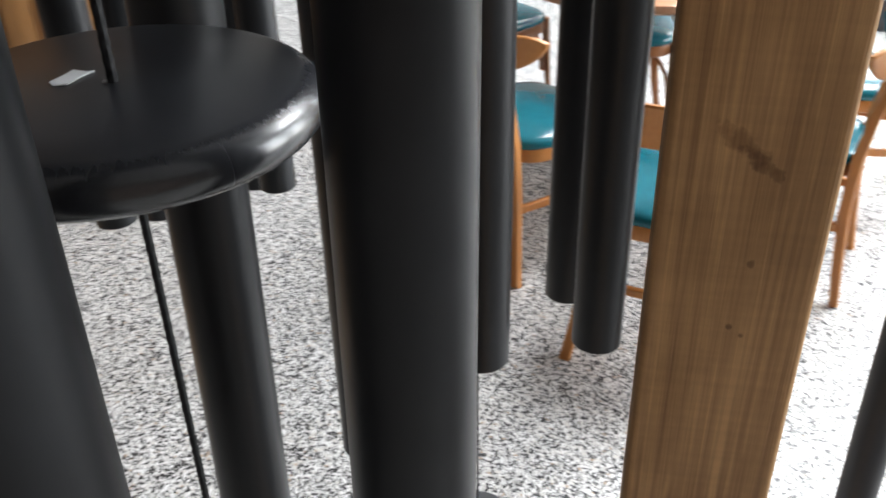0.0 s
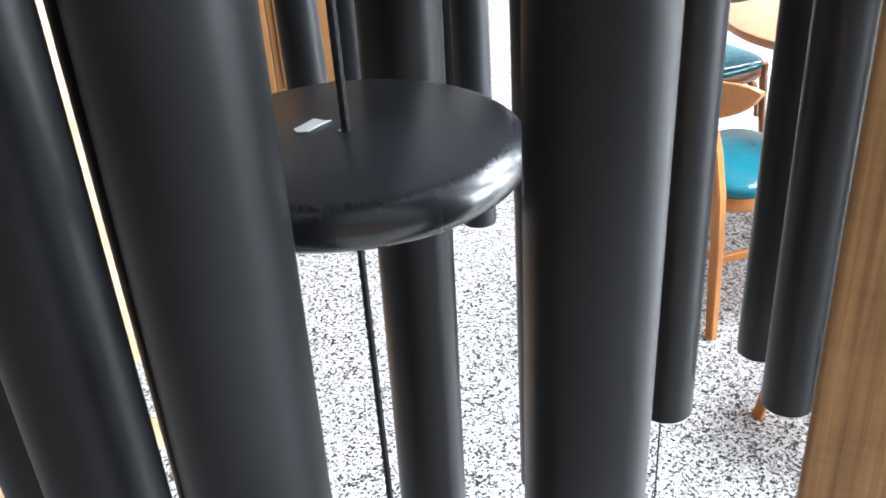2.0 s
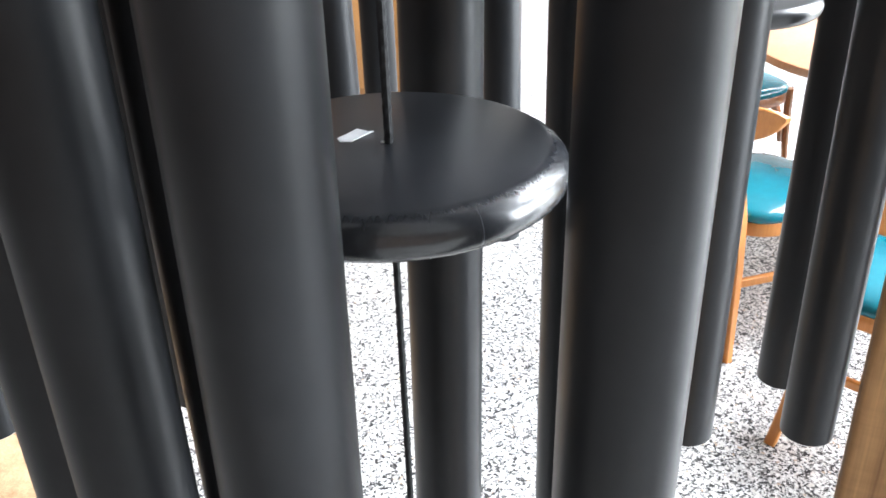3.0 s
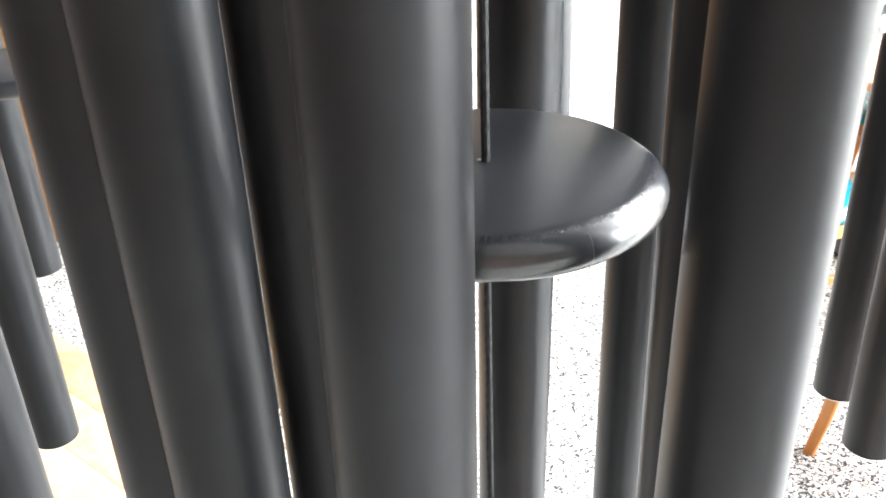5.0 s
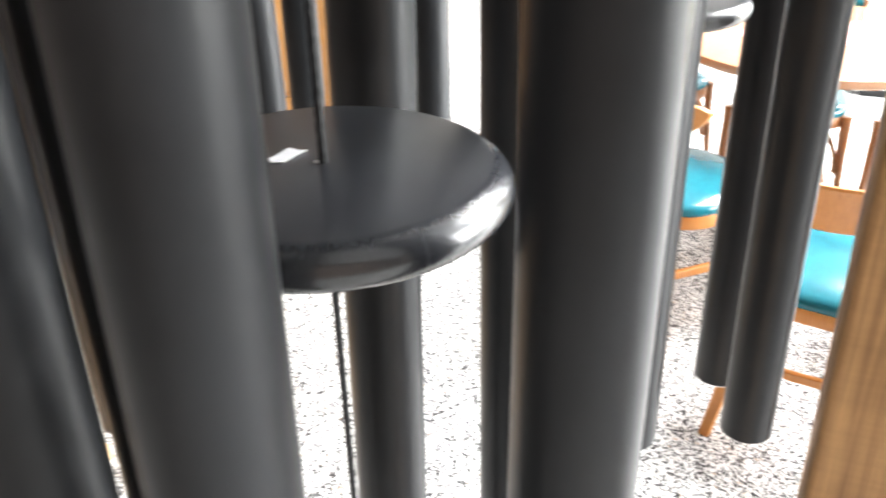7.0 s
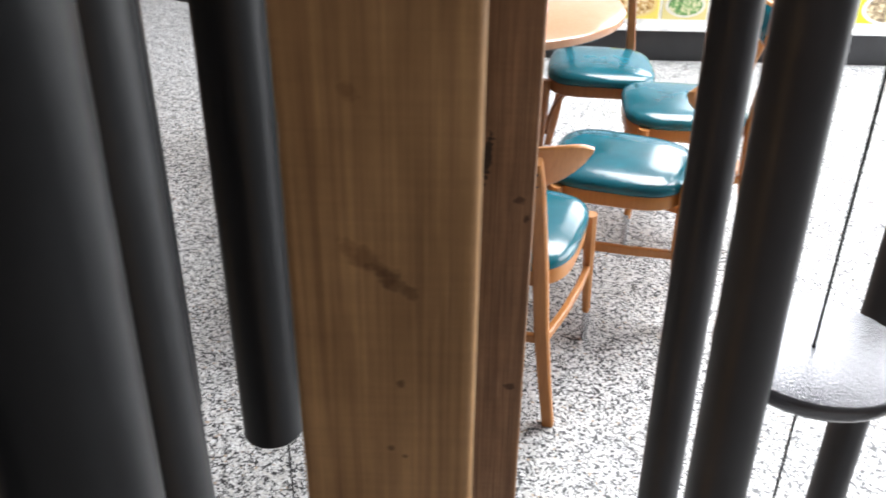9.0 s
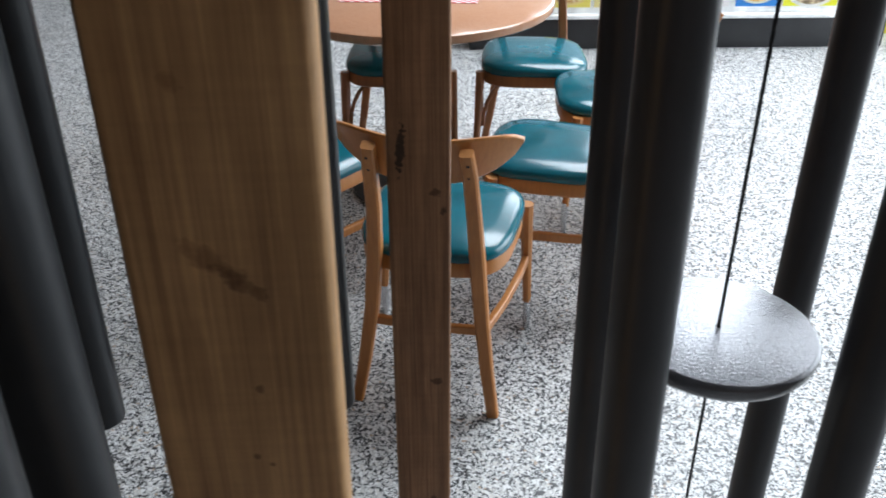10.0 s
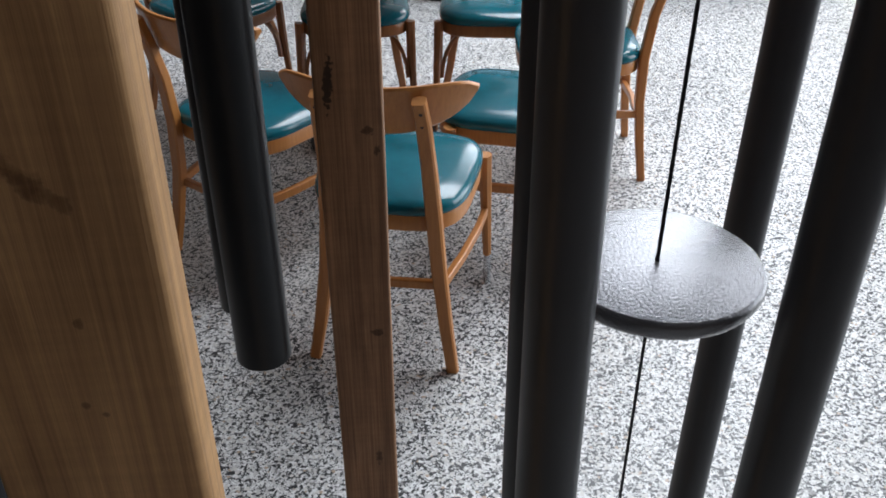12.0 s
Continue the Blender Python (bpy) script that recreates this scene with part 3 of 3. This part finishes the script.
HONEY = "honey-coloured wooden dining chair with a teal vinyl seat"
SHADED = "honey-coloured wooden dining chair, shade put into its wood colour, with a teal vinyl seat"
near = dining_chair(chair_pose(-0.159, 1.907, 0.195, 1.824), M_BEECH, HONEY)
for feet in ((-0.625, 2.455, -0.330, 2.234), (0.605, 2.276, 0.718, 2.626), (0.9415, 2.8306, 0.968, 3.180)):
    copy_thing(near, chair_pose(*feet))
dark = dining_chair(chair_pose(0.668, 3.67, 0.303, 3.70), M_BEECH_SHADED, SHADED, True)
for feet in ((0.12, 3.71, -0.246, 3.71), (-0.68, 3.82, -0.92, 3.55)):
    copy_thing(dark, chair_pose(*feet))

# ---- table ----
table = thing("round_table", pose(-0.005, 3.20, 0), "round wooden cafe table on a single iron foot", "table")
part("tabletop", lathe([(0, 0.715), (0.49, 0.715), (0.5, 0.722), (0.503, 0.735), (0.5, 0.746), (0.492, 0.75), (0, 0.75)], 72), M_TABLE, table)
part("column", lathe([(0.035, 0.05), (0.035, 0.70), (0.16, 0.708), (0.16, 0.715)], 24), M_IRON, table)
part("foot_plate", lathe([(0, 0), (0.24, 0), (0.245, 0.012), (0.1, 0.035), (0.04, 0.06), (0, 0.06)], 40), M_IRON, table)

# menu sheet on the table
def placemat():
    m, nt, b = mat("red_check_paper", rough=0.6)
    ck = node(nt, "ShaderNodeTexChecker", Scale=60.0, Color1=(0.62, 0.05, 0.08, 1), Color2=(0.80, 0.62, 0.62, 1))
    nt.links.new(coords(nt), ck.inputs["Vector"])
    nt.links.new(ck.outputs[0], b.inputs["Base Color"])
    ob = solid("placemat", box(-0.24, -0.16, 0, 0.24, 0.16, 0.002, 0.0008, 1), m, "red and white checked paper placemat on the table", "placemat")
    ob.matrix_world = pose(-0.01, 3.25, 0.7505, 0, 0, -4)


placemat()

# ---- food counter ----
counter = thing("food_counter", pose(0, 4.93, 0), "long counter with a black plinth and lit food pictures", "counter")
part("plinth", box(0.3, 0.0, 0, 2.64, 0.6, 0.175, 0.004), M_KICK, counter)
part("ledge", box(0.28, -0.04, 0.177, 2.67, 0.6, 0.2, 0.004), M_WHITE, counter, "white ledge over the plinth")
part("panel", box(0.28, 0.0, 0.202, 2.65, 0.6, 1.1, 0.004), M_WHITE, counter)


def food_picture(x, w, ground, food, bowl):
    pm, _, _ = mat("printed_picture_ground", ground, 0.35)
    pic = part("picture", box(x, -0.006, 0.235, x + w, -0.002, 0.50, 0.0005, 1), pm, counter, "printed food picture", smooth=False)
    bmat, _, _ = mat("printed_bowl", bowl, 0.35)
    fmat, nt, b = mat("printed_food", food, 0.35)
    f = noise_tex(nt, coords(nt), 55.0, 3.0)
    nt.links.new(ramp(nt, f, [(0.35, tuple(c * 0.35 for c in food)), (0.5, food), (0.65, (0.8, 0.7, 0.45))]), b.inputs["Base Color"])
    for name, r, d, mm in (("printed_bowl", 0.46, 0.0, bmat), ("printed_food", 0.38, 0.0015, fmat)):
        bm = lathe([(0, 0), (r * w, 0), (r * w, 0.0015), (0, 0.0015)], 32)
        bmesh.ops.scale(bm, vec=(1, 0.62, 1), verts=bm.verts)
        bmesh.ops.rotate(bm, matrix=Matrix.Rotation(radians(90), 3, "X"), verts=bm.verts)
        bmesh.ops.translate(bm, vec=(x + w / 2, -0.0065 - d, 0.315), verts=bm.verts)
        part(name, bm, mm, pic, smooth=False)


for x, w, ground, food, bowl in ((0.72, 0.24, (0.75, 0.62, 0.12), (0.55, 0.30, 0.08), (0.72, 0.55, 0.2)), (0.98, 0.24, (0.70, 0.60, 0.25), (0.15, 0.35, 0.10), (0.75, 0.7, 0.6)), (1.24, 0.22, (0.45, 0.62, 0.2), (0.6, 0.25, 0.1), (0.75, 0.75, 0.7)), (1.50, 0.23, (0.75, 0.72, 0.70), (0.42, 0.12, 0.05), (0.7, 0.5, 0.4)), (1.765, 0.23, (0.03, 0.22, 0.62), (0.75, 0.48, 0.12), (0.75, 0.72, 0.62)), (2.03, 0.30, (0.80, 0.78, 0.03), (0.45, 0.33, 0.2), (0.78, 0.76, 0.72)), (2.36, 0.24, (0.75, 0.74, 0.72), (0.5, 0.2, 0.06), (0.75, 0.72, 0.65))):
    food_picture(x, w, ground, food, bowl)

# yellow and white cabinet past the counter's end
ice = thing("display_cabinet", pose(3.15, 5.18, 0), "white cabinet with a yellow band past the counter", "cabinet")
part("body", box(-0.45, 0, 0.16, 0.45, 0.6, 1.2, 0.01), M_WHITE, ice)
M_YELLOW = coated("yellow_laminate", (0.75, 0.66, 0.05), 0.4, 100.0, 0.05)
part("base_band", box(-0.45, -0.004, 0.0, 0.45, 0.6, 0.158, 0.005), M_YELLOW, ice, "yellow base band")


# ---- panelled wooden cabinet, planter wall and platform past the chimes ----
def panelled_cabinet():
    base = thing("panelled_cabinet", pose(-1.63, 2.95, 0, 0, 0, 215), "honey oak cabinet with raised-panel doors", "cabinet")
    W, Hh = 1.7, 2.1
    part("carcass", box(0.0, -0.55, 0.0, W, -0.03, Hh, 0.004), M_DOORWOOD, base)
    part("side_stile", box(-0.004, -0.03, 0.0, 0.07, 0.012, Hh, 0.004), M_DOORWOOD, base)
    for k in range(3):
        x0 = 0.075 + k * 0.54
        bm = box(x0, -0.028, 0.02, x0 + 0.09, 0.006, Hh - 0.02, 0.004)
        box(x0 + 0.44, -0.028, 0.02, x0 + 0.53, 0.006, Hh - 0.02, 0.004, bm=bm)
        for z0, z1 in ((0.02, 0.47), (1.05, 1.17), (1.96, 2.08)):
            box(x0 + 0.09, -0.028, z0, x0 + 0.44, 0.005, z1, 0.003, bm=bm)
        d = part("door", bm, M_DOORWOOD, base)
        for z0, z1 in ((0.47, 1.05), (1.17, 1.96)):
            px = x0 + 0.094
            bm = box(px, -0.026, z0 + 0.004, px + 0.342, -0.010, z1 - 0.004)
            box(px + 0.022, -0.012, z0 + 0.028, px + 0.320, 0.0, z1 - 0.028, 0.008, bm=bm)
            part("door_panel", bm, M_DOORWOOD, d)
    return base


panelled_cabinet()
planter = thing("planter_wall", pose(-2.6, 4.62, 0), "low white plinth with red-brown facing above", "planter")
part("plinth", box(-0.4, 0, 0, 0.36, 0.35, 0.17, 0.008), M_WHITE, planter)
part("facing", box(-0.38, 0.02, 0.172, -0.05, 0.33, 0.9, 0.006), M_BRICK, planter)

platform = thing("wooden_platform", pose(-1.6, 1.3, 0, 0, 0, -12), "pale wooden platform boards on the floor", "platform")
for k in range(7):
    board = part("plank", box(-1.3, -0.145 * (k + 1) + 0.0006, 0.0, 0.0, -0.145 * k, 0.045, 0.0015), M_PALE, platform)
